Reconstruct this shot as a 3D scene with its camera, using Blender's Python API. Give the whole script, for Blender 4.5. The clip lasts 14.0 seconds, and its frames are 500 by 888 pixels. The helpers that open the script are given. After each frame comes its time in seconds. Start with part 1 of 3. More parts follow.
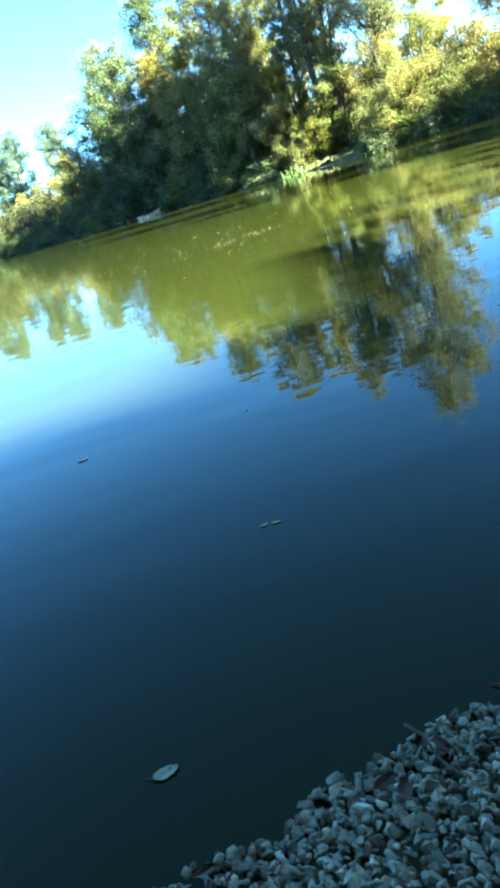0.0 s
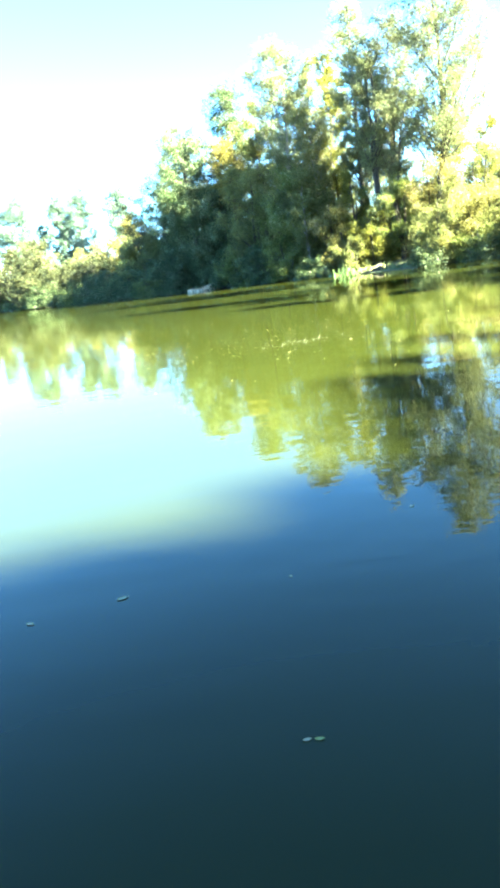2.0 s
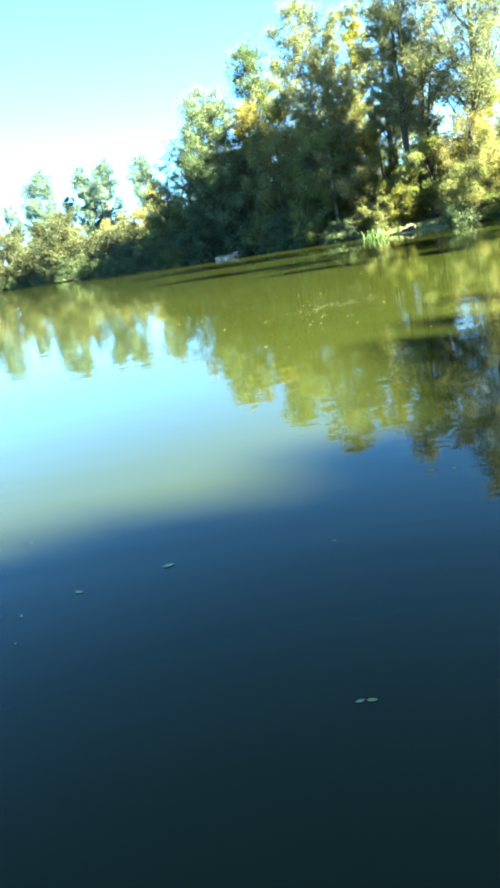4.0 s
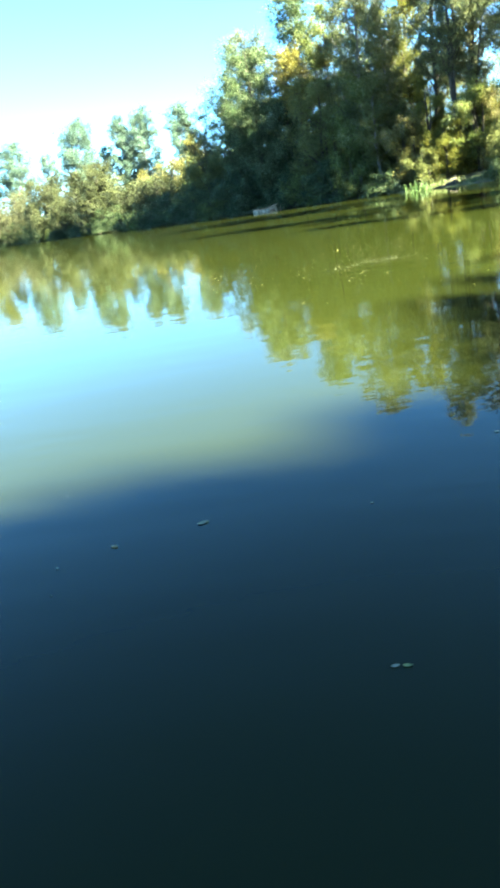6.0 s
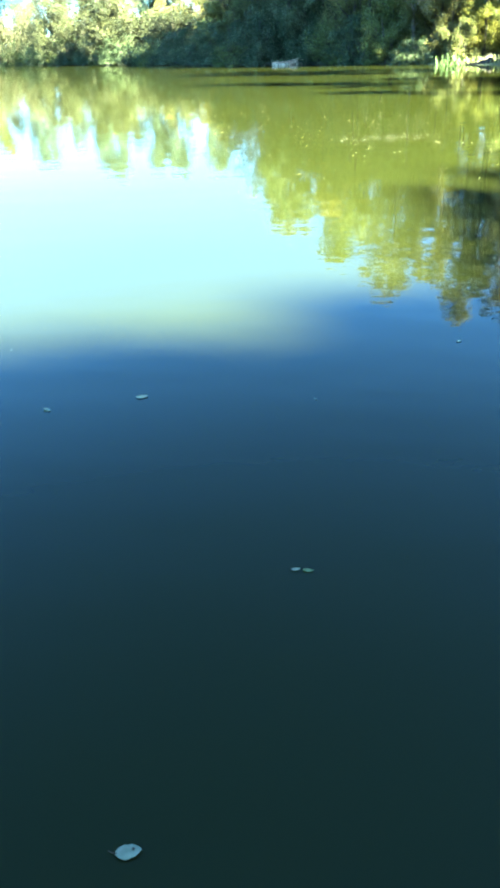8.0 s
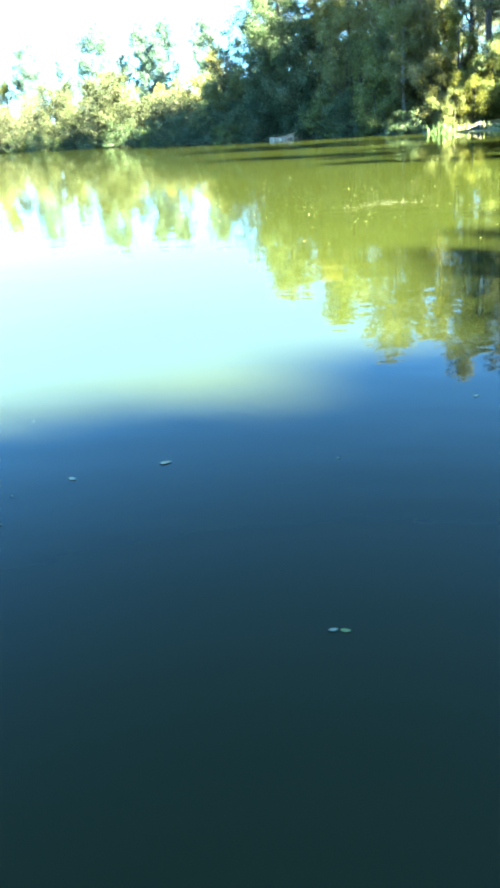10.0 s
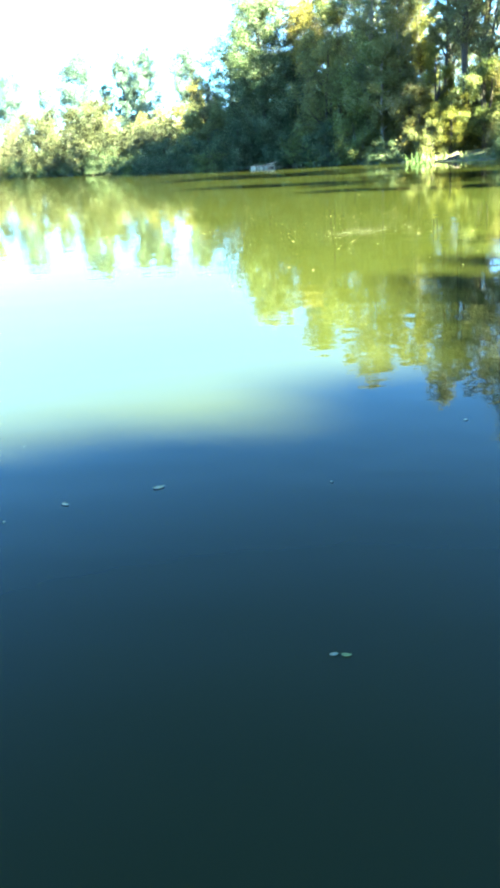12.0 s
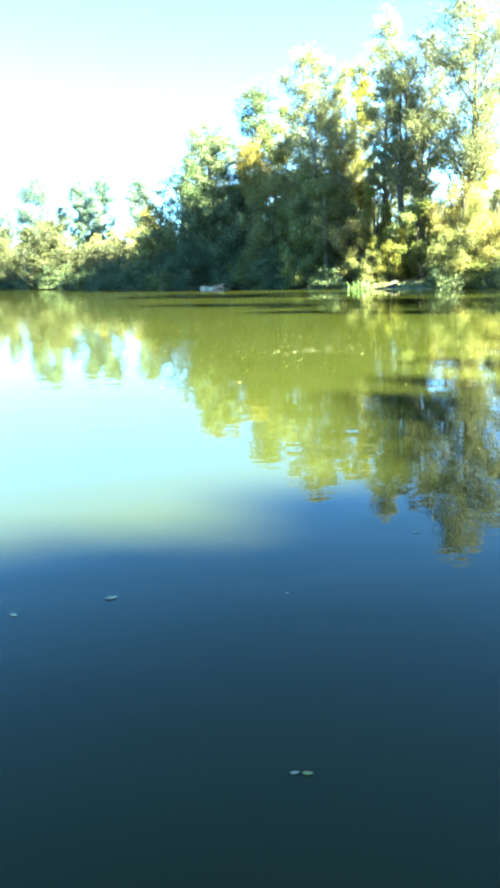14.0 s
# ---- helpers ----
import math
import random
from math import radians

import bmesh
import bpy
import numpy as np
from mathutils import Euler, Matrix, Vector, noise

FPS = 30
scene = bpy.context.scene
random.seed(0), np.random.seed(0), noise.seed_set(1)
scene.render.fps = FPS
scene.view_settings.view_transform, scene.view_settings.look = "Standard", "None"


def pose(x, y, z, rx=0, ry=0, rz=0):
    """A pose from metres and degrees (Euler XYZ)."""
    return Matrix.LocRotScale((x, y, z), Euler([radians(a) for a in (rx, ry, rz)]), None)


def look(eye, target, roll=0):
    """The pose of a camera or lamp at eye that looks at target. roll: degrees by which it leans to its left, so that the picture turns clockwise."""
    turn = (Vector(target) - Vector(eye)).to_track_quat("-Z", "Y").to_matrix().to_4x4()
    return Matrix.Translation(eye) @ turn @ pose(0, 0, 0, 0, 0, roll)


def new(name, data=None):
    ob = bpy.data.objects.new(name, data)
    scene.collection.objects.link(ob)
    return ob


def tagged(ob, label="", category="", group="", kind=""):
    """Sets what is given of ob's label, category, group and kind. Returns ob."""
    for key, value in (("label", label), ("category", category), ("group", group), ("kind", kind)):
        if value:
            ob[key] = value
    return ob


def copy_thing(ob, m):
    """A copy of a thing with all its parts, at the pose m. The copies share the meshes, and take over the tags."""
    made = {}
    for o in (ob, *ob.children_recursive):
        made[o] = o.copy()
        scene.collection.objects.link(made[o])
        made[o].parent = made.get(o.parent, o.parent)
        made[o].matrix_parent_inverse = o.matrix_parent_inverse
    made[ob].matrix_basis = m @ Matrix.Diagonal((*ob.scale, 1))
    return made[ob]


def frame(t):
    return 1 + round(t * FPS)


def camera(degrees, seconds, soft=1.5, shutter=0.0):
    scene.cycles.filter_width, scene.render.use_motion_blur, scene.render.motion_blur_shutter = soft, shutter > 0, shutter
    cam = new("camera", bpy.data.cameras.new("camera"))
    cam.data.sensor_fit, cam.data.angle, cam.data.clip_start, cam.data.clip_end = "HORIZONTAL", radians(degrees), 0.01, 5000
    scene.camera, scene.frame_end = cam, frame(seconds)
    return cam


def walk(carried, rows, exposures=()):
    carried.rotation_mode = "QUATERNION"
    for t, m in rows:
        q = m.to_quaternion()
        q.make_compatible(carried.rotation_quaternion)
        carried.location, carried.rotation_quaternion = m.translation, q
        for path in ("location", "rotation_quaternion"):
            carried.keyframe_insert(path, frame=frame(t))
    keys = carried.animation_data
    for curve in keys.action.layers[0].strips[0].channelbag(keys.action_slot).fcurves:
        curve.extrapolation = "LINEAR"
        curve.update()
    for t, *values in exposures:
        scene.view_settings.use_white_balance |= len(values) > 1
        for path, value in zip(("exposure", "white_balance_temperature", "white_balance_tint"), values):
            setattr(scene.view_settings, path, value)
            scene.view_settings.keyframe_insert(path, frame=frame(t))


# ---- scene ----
LENS = 36.4


def row(t, x, y, z, yaw, pitch, roll):
    return t, pose(x, y, z, 90 + pitch, roll, yaw)


cam = camera(LENS, 14.0, soft=3.6)
PATH = [
    row(0.0, 0.080, -0.213, 1.192, -5.46, -20.03, 16.66),
    row(0.1, 0.078, -0.214, 1.193, -6.76, -18.07, 13.84),
    row(0.5, 0.022, -0.169, 1.428, -5.57, -22.70, 9.76),
    row(1.0, 0.008, -0.096, 1.614, -6.05, -20.77, 10.46),
    row(1.5, 0.003, -0.133, 1.699, -4.07, -18.01, 8.57),
    row(2.0, -0.016, -0.119, 1.702, -1.67, -13.60, 8.21),
    row(2.5, -0.040, -0.115, 1.702, -0.91, -11.77, 7.61),
    row(2.7, -0.039, -0.116, 1.702, -0.84, -11.68, 7.47),
    row(4.8, -0.090, -0.107, 1.700, 0.77, -17.66, 11.43),
    row(5.0, -0.087, -0.107, 1.700, 1.90, -17.25, 10.39),
    row(5.5, -0.081, -0.085, 1.702, 3.13, -16.18, 10.20),
    row(6.0, -0.098, -0.055, 1.700, 3.09, -18.53, 9.64),
    row(6.5, -0.090, -0.053, 1.700, 2.87, -20.61, 9.18),
    row(7.0, -0.074, -0.046, 1.695, 3.45, -23.10, 5.78),
    row(7.5, 0.051, 0.048, 1.692, 3.92, -28.84, 1.44),
    row(8.0, 0.110, 0.104, 1.692, 4.78, -28.07, 2.41),
    row(8.5, 0.122, 0.122, 1.691, 4.40, -27.16, 2.63),
    row(8.7, 0.122, 0.122, 1.691, 4.16, -26.63, 3.53),
    row(10.8, -0.004, 0.058, 1.699, 4.33, -22.48, 4.88),
    row(11.0, -0.001, 0.060, 1.698, 3.77, -22.90, 4.50),
    row(11.5, 0.001, 0.072, 1.701, 3.16, -20.85, 4.83),
    row(12.0, -0.026, 0.068, 1.701, 3.15, -21.54, 4.36),
    row(12.5, -0.018, 0.074, 1.700, 2.58, -19.94, 3.62),
    row(13.0, -0.014, 0.053, 1.705, 1.96, -18.75, 3.74),
    row(13.5, -0.032, 0.047, 1.705, 0.78, -16.99, 3.72),
    row(14.0, -0.091, 0.025, 1.707, -0.58, -13.31, 2.23),
]
walk(cam, PATH, exposures=[
    (0.0, 4.80, 5880, -19), (0.5, 4.98, 5900, -19), (1.5, 5.70, 6060, -19), (2.5, 5.48, 6160, -19), (5.0, 4.70, 6150, -19), (6.5, 4.70, 6130, -19),
    (7.5, 5.22, 5850, -19), (8.5, 5.70, 5900, -19), (11.0, 5.70, 6000, -19), (14.0, 5.50, 6140, -19),
])

# ---- daylight: low autumn sun from behind, to the right ----
SUN_AZIMUTH, SUN_ELEVATION = 121.0, 36.0
world = bpy.data.worlds.new("world")
scene.world = world
world.use_nodes = True
wn = world.node_tree
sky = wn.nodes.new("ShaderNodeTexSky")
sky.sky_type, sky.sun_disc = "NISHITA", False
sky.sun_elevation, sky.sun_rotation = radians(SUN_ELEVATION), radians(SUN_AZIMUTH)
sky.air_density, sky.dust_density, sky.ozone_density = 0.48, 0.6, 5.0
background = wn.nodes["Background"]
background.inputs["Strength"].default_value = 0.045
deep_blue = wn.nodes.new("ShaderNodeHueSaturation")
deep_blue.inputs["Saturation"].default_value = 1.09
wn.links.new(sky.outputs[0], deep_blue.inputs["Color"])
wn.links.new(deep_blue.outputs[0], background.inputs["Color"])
lamp = bpy.data.lights.new("sun", "SUN")
lamp.energy, lamp.angle, lamp.color = 5.0, radians(2.2), (1.0, 0.86, 0.60)
sun = new("sun", lamp)
sa, se = radians(SUN_AZIMUTH), radians(SUN_ELEVATION)
sun.matrix_world = look((60 * math.sin(sa) * math.cos(se), 60 * math.cos(sa) * math.cos(se), 60 * math.sin(se)), (0, 0, 0))


# ---- materials ----
def material(name):
    m = bpy.data.materials.new(name)
    m.use_nodes = True
    return m, m.node_tree, m.node_tree.nodes["Principled BSDF"]


def node(tree, kind, links=None, **values):
    n = tree.nodes.new("ShaderNode" + kind)
    for key, value in values.items():
        n.inputs[key.replace("_", " ")].default_value = value
    for key, source in (links or {}).items():
        tree.links.new(source, n.inputs[key])
    return n


def ramp(tree, source, stops):
    n = tree.nodes.new("ShaderNodeValToRGB")
    while len(n.color_ramp.elements) < len(stops):
        n.color_ramp.elements.new(0.5)
    for e, (at, c) in zip(n.color_ramp.elements, stops):
        e.position, e.color = at, (*c, 1)
    tree.links.new(source, n.inputs["Fac"])
    return n


def bump(tree, shader, height, strength, distance):
    b = node(tree, "Bump", {"Height": height}, Strength=strength, Distance=distance)
    tree.links.new(b.outputs["Normal"], shader.inputs["Normal"])
    return b


def leaf_material(name, dark, middle, light, through_light=0.4, lit_specks=None):
    """Foliage: each leaf has its own tone, whole boughs lean to one side of the range, and light comes through."""
    m, t, p = material(name)
    geo = t.nodes.new("ShaderNodeNewGeometry")
    where = t.nodes.new("ShaderNodeTexCoord")
    boughs = node(t, "TexNoise", {"Vector": where.outputs["Object"]}, Scale=0.55, Detail=3.0)
    both = t.nodes.new("ShaderNodeMath")
    both.operation = "MULTIPLY_ADD"
    t.links.new(geo.outputs["Random Per Island"], both.inputs[0])
    both.inputs[1].default_value = 0.55
    t.links.new(boughs.outputs["Fac"], both.inputs[2])
    stops = [(0.45, dark), (0.75, middle), (1.02, light)]
    # palest stop: sunlit specks painted into the colour of some leaves
    if lit_specks:
        stops[2] = (0.95, light)
        stops.append((1.06, lit_specks))
    tone = ramp(t, both.outputs[0], stops)
    t.links.new(tone.outputs[0], p.inputs["Base Color"])
    p.inputs["Roughness"].default_value = 0.5
    p.inputs["Specular IOR Level"].default_value = 0.2
    glow = node(t, "BsdfTranslucent", {"Color": tone.outputs[0]})
    mix = node(t, "MixShader", {1: p.outputs[0], 2: glow.outputs[0]}, Fac=through_light)
    t.links.new(mix.outputs[0], t.nodes["Material Output"].inputs["Surface"])
    return m


LEAVES = {
    "deep": leaf_material("leaves_blue_green", (0.024, 0.042, 0.020), (0.050, 0.074, 0.033), (0.100, 0.124, 0.052), 0.40, lit_specks=(0.20, 0.23, 0.14)),
    "green": leaf_material("leaves_green", (0.054, 0.072, 0.021), (0.110, 0.130, 0.036), (0.200, 0.204, 0.056), 0.50, lit_specks=(0.26, 0.28, 0.14)),
    "silver": leaf_material("leaves_grey_green", (0.059, 0.062, 0.037), (0.097, 0.098, 0.054), (0.144, 0.138, 0.077), 0.52),
    "olive": leaf_material("leaves_olive", (0.071, 0.080, 0.029), (0.133, 0.140, 0.052), (0.206, 0.204, 0.080), 0.58),
    "yellow": leaf_material("leaves_yellow", (0.086, 0.091, 0.021), (0.154, 0.151, 0.032), (0.222, 0.207, 0.045), 0.56),
    "gold": leaf_material("leaves_gold", (0.087, 0.079, 0.024), (0.159, 0.140, 0.039), (0.232, 0.199, 0.056), 0.54),
    "willow": leaf_material("leaves_willow", (0.026, 0.032, 0.019), (0.052, 0.058, 0.029), (0.090, 0.092, 0.040), 0.42),
    "poplar": leaf_material("leaves_poplar", (0.066, 0.079, 0.044), (0.121, 0.131, 0.066), (0.185, 0.191, 0.093), 0.56),
    "tawny": leaf_material("leaves_tawny", (0.080, 0.078, 0.025), (0.149, 0.136, 0.042), (0.226, 0.193, 0.060), 0.46, lit_specks=(0.235, 0.210, 0.117)),
    # poplar leaves made bluer and paler: the haze of distance is in their colour
    "far_poplar": leaf_material("leaves_poplar_haze", (0.062, 0.098, 0.086), (0.100, 0.146, 0.122), (0.145, 0.195, 0.155), 0.55),
    "rust": leaf_material("leaves_rust", (0.085, 0.072, 0.029), (0.156, 0.124, 0.049), (0.232, 0.176, 0.071), 0.44),
}


def bark_material(name, a, b):
    m, t, p = material(name)
    c = t.nodes.new("ShaderNodeTexCoord")
    s = node(t, "Mapping", {"Vector": c.outputs["Object"]}, Scale=(9, 9, 1.6))
    n = node(t, "TexNoise", {"Vector": s.outputs[0]}, Scale=2.2, Detail=6.0)
    t.links.new(ramp(t, n.outputs["Fac"], [(0.35, a), (0.7, b)]).outputs[0], p.inputs["Base Color"])
    p.inputs["Roughness"].default_value = 0.9
    bump(t, p, n.outputs["Fac"], 0.6, 0.03)
    return m


BARK = bark_material("bark_dark", (0.022, 0.018, 0.014), (0.065, 0.055, 0.042))
BARK_PALE = bark_material("bark_grey", (0.09, 0.08, 0.065), (0.22, 0.20, 0.165))

# turbid green pond water: a murky body under a mirror-smooth, faintly rippled skin
WATER, t, p = material("pond_water")
where = t.nodes.new("ShaderNodeTexCoord")
cloudy = node(t, "TexNoise", {"Vector": where.outputs["Object"]}, Scale=0.16, Detail=4.0)
body = ramp(t, cloudy.outputs["Fac"], [(0.3, (0.0126, 0.0154, 0.0032)), (0.7, (0.0148, 0.0176, 0.0040))])
t.links.new(body.outputs[0], p.inputs["Base Color"])
p.inputs["Roughness"].default_value = 0.015
p.inputs["IOR"].default_value = 1.18
long_waves = node(t, "Mapping", {"Vector": where.outputs["Object"]}, Scale=(0.5, 1.7, 1.0), Rotation=(0, 0, 0.12))
swell = node(t, "TexNoise", {"Vector": long_waves.outputs[0]}, Scale=1.1, Detail=3.0, Roughness=0.5)
fine = node(t, "TexNoise", {"Vector": where.outputs["Object"]}, Scale=5.0, Detail=2.0, Roughness=0.45)
patches = node(t, "TexNoise", {"Vector": where.outputs["Object"]}, Scale=0.22, Detail=1.0)
calm = ramp(t, patches.outputs["Fac"], [(0.42, (0.12, 0.12, 0.12)), (0.62, (1, 1, 1))])
ruffle = t.nodes.new("ShaderNodeMath")
ruffle.operation = "MULTIPLY"
t.links.new(fine.outputs["Fac"], ruffle.inputs[0])
t.links.new(calm.outputs[0], ruffle.inputs[1])
b1 = node(t, "Bump", {"Height": swell.outputs["Fac"]}, Strength=1.0, Distance=0.0036)
b2 = node(t, "Bump", {"Height": ruffle.outputs[0], "Normal": b1.outputs["Normal"]}, Strength=1.0, Distance=0.0018)
t.links.new(b2.outputs["Normal"], p.inputs["Normal"])

GROUND, t, p = material("earth_and_grass")
where = t.nodes.new("ShaderNodeTexCoord")
big = node(t, "TexNoise", {"Vector": where.outputs["Object"]}, Scale=0.35, Detail=5.0)
small = node(t, "TexNoise", {"Vector": where.outputs["Object"]}, Scale=14.0, Detail=6.0)
mixed = t.nodes.new("ShaderNodeMath")
mixed.operation = "MULTIPLY_ADD"
t.links.new(small.outputs["Fac"], mixed.inputs[0])
mixed.inputs[1].default_value = 0.5
t.links.new(big.outputs["Fac"], mixed.inputs[2])
t.links.new(ramp(t, mixed.outputs[0], [(0.45, (0.045, 0.036, 0.024)), (0.68, (0.060, 0.062, 0.022)), (0.95, (0.11, 0.115, 0.035))]).outputs[0], p.inputs["Base Color"])
p.inputs["Roughness"].default_value = 0.95
bump(t, p, small.outputs["Fac"], 0.8, 0.05)


def stone_material(name, stops):
    m, t, p = material(name)
    each = t.nodes.new("ShaderNodeNewGeometry")
    one = t.nodes.new("ShaderNodeObjectInfo")
    c = t.nodes.new("ShaderNodeTexCoord")
    add = t.nodes.new("ShaderNodeMath")
    add.operation = "ADD"
    t.links.new(each.outputs["Random Per Island"], add.inputs[0])
    t.links.new(one.outputs["Random"], add.inputs[1])
    wrap = t.nodes.new("ShaderNodeMath")
    wrap.operation = "FRACT"
    t.links.new(add.outputs[0], wrap.inputs[0])
    tone = ramp(t, wrap.outputs[0], stops)
    spots = node(t, "TexNoise", {"Vector": c.outputs["Object"]}, Scale=60.0, Detail=6.0)
    shade = ramp(t, spots.outputs["Fac"], [(0.3, (0.62, 0.62, 0.60)), (0.7, (1.1, 1.1, 1.12))])
    mix = t.nodes.new("ShaderNodeMixRGB")
    mix.blend_type = "MULTIPLY"
    mix.inputs[0].default_value = 1.0
    t.links.new(tone.outputs[0], mix.inputs[1])
    t.links.new(shade.outputs[0], mix.inputs[2])
    t.links.new(mix.outputs[0], p.inputs["Base Color"])
    p.inputs["Roughness"].default_value = 0.7
    bump(t, p, spots.outputs["Fac"], 0.5, 0.004)
    return m


STONE = stone_material("gravel_stone", [(0.0, (0.060, 0.062, 0.042)), (0.25, (0.16, 0.165, 0.115)), (0.5, (0.25, 0.255, 0.175)), (0.66, (0.10, 0.075, 0.042)), (0.82, (0.33, 0.335, 0.235)), (0.94, (0.28, 0.25, 0.17)), (1.0, (0.54, 0.54, 0.40))])


def plain(name, a, b, scale, rough, depth=0.01):
    m, t, p = material(name)
    c = t.nodes.new("ShaderNodeTexCoord")
    n = node(t, "TexNoise", {"Vector": c.outputs["Object"]}, Scale=scale, Detail=6.0)
    t.links.new(ramp(t, n.outputs["Fac"], [(0.3, a), (0.72, b)]).outputs[0], p.inputs["Base Color"])
    p.inputs["Roughness"].default_value = rough
    bump(t, p, n.outputs["Fac"], 0.5, depth)
    return m


HULL = plain("weathered_white_paint", (0.10, 0.085, 0.06), (0.66, 0.58, 0.42), 6.0, 0.6)
PLANK = plain("bleached_wood", (0.07, 0.035, 0.02), (0.62, 0.43, 0.28), 7.0, 0.8)
SAND = plain("dry_sand", (0.11, 0.085, 0.05), (0.29, 0.225, 0.14), 4.0, 0.95, 0.03)
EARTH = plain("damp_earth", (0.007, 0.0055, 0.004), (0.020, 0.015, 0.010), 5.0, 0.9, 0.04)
REED = plain("reed_green", (0.03, 0.06, 0.014), (0.075, 0.115, 0.028), 3.0, 0.5)
GRASS = plain("bank_grass", (0.05, 0.075, 0.02), (0.15, 0.155, 0.045), 1.5, 0.7)
LEAF_YELLOW = plain("fallen_leaf_yellow", (0.26, 0.235, 0.11), (0.42, 0.39, 0.22), 40.0, 0.55, 0.002)
LEAF_PALE = plain("fallen_leaf_pale", (0.36, 0.37, 0.24), (0.56, 0.55, 0.38), 45.0, 0.5, 0.002)
LEAF_GREEN = plain("fallen_leaf_green", (0.26, 0.31, 0.08), (0.44, 0.47, 0.17), 45.0, 0.5, 0.002)
LEAF_BROWN = plain("fallen_leaf_brown", (0.055, 0.030, 0.015), (0.16, 0.085, 0.04), 45.0, 0.7, 0.003)


# ---- helpers for meshes ----
def mesh_from(name, verts, faces, mat, smooth=False):
    """A mesh from arrays; faces all have the same number of corners."""
    verts, faces = np.asarray(verts, dtype=np.float32), np.asarray(faces, dtype=np.int32)
    me = bpy.data.meshes.new(name)
    me.vertices.add(len(verts))
    me.vertices.foreach_set("co", verts.ravel())
    n, k = faces.shape
    me.loops.add(n * k)
    me.loops.foreach_set("vertex_index", faces.ravel())
    me.polygons.add(n)
    me.polygons.foreach_set("loop_start", np.arange(0, n * k, k, dtype=np.int32))
    me.polygons.foreach_set("loop_total", np.full(n, k, dtype=np.int32))
    me.update(calc_edges=True)
    me.validate()
    me.polygons.foreach_set("use_smooth", np.full(len(me.polygons), smooth))
    me.materials.append(mat)
    return me


def part(name, data, parent=None, label="", mat=None):
    if isinstance(data, bmesh.types.BMesh):
        me = bpy.data.meshes.new(name)
        data.to_mesh(me)
        data.free()
        me.materials.append(mat)
        data = me
    ob = new(name, data)
    if parent:
        ob.parent = parent
    if label:
        ob["label"] = label
    return ob


def tube(points, radii, sides=7):
    """Vertices and quads of a tapering tube along points."""
    points = np.asarray(points, dtype=float)
    ahead = np.gradient(points, axis=0)
    ahead /= np.linalg.norm(ahead, axis=1)[:, None]
    ref = np.array([0.37, 0.92, 0.11])
    u = np.cross(ahead, ref)
    u /= np.linalg.norm(u, axis=1)[:, None]
    w = np.cross(ahead, u)
    a = np.linspace(0, 2 * np.pi, sides, endpoint=False)
    ring = u[:, None] * np.cos(a)[None, :, None] + w[:, None] * np.sin(a)[None, :, None]
    verts = (points[:, None] + ring * np.asarray(radii)[:, None, None]).reshape(-1, 3)
    i = np.arange(len(points) - 1)[:, None] * sides
    j = np.arange(sides)[None]
    k = (j + 1) % sides
    faces = np.stack([i + j, i + k, i + sides + k, i + sides + j], -1).reshape(-1, 4)
    return verts, faces


def joined(pieces):
    verts, faces, n = [], [], 0
    for v, f in pieces:
        verts.append(v)
        faces.append(f + n)
        n += len(v)
    return np.concatenate(verts), np.concatenate(faces)


# ---- the lake's outline and the ground round it ----
CENTRE = np.array([-6.0, 30.0])
SHORE = np.array([(-1.5, 0.55), (-4, 0.2), (-10, -0.8), (-25, 0), (-45, 10), (-64, 40), (-62, 75), (-52, 104), (-40, 104), (-28, 91), (-17, 76.5), (-8, 65), (-3, 60.6),
                  (2, 54), (7, 46), (10, 42.2), (14.7, 39.6), (18.5, 36), (19, 28), (16, 20), (14.5, 12), (12, 7), (6, 3.0), (3, 1.75), (1.5, 1.33)])


def shore_reach(ux, uy):
    """Distance from the lake's centre to its edge along a direction."""
    best = 1e9
    for a, b in zip(SHORE, np.roll(SHORE, -1, axis=0)):
        e = b - a
        den = ux * e[1] - uy * e[0]
        if abs(den) < 1e-9:
            continue
        c = a - CENTRE
        s = (c[0] * e[1] - c[1] * e[0]) / den
        k = (c[0] * uy - c[1] * ux) / den
        if s > 0 and -1e-6 <= k <= 1 + 1e-6:
            best = min(best, s)
    return best


OFFSETS = (-26, -8, -3, -1, -0.3, 0, 0.35, 0.8, 1.6, 3.5, 8, 20, 60, 250, 900, 3500)
HEIGHTS = (-2.5, -1.7, -0.8, -0.3, -0.09, 0.0, 0.05, 0.10, 0.20, 0.42, 0.7, 0.9, 1.2, 1.5, 1.5, 0.5)


def ground_z(x, y):
    dx, dy = x - CENTRE[0], y - CENTRE[1]
    r = math.hypot(dx, dy)
    return float(np.interp(r - shore_reach(dx / r, dy / r), OFFSETS, HEIGHTS))


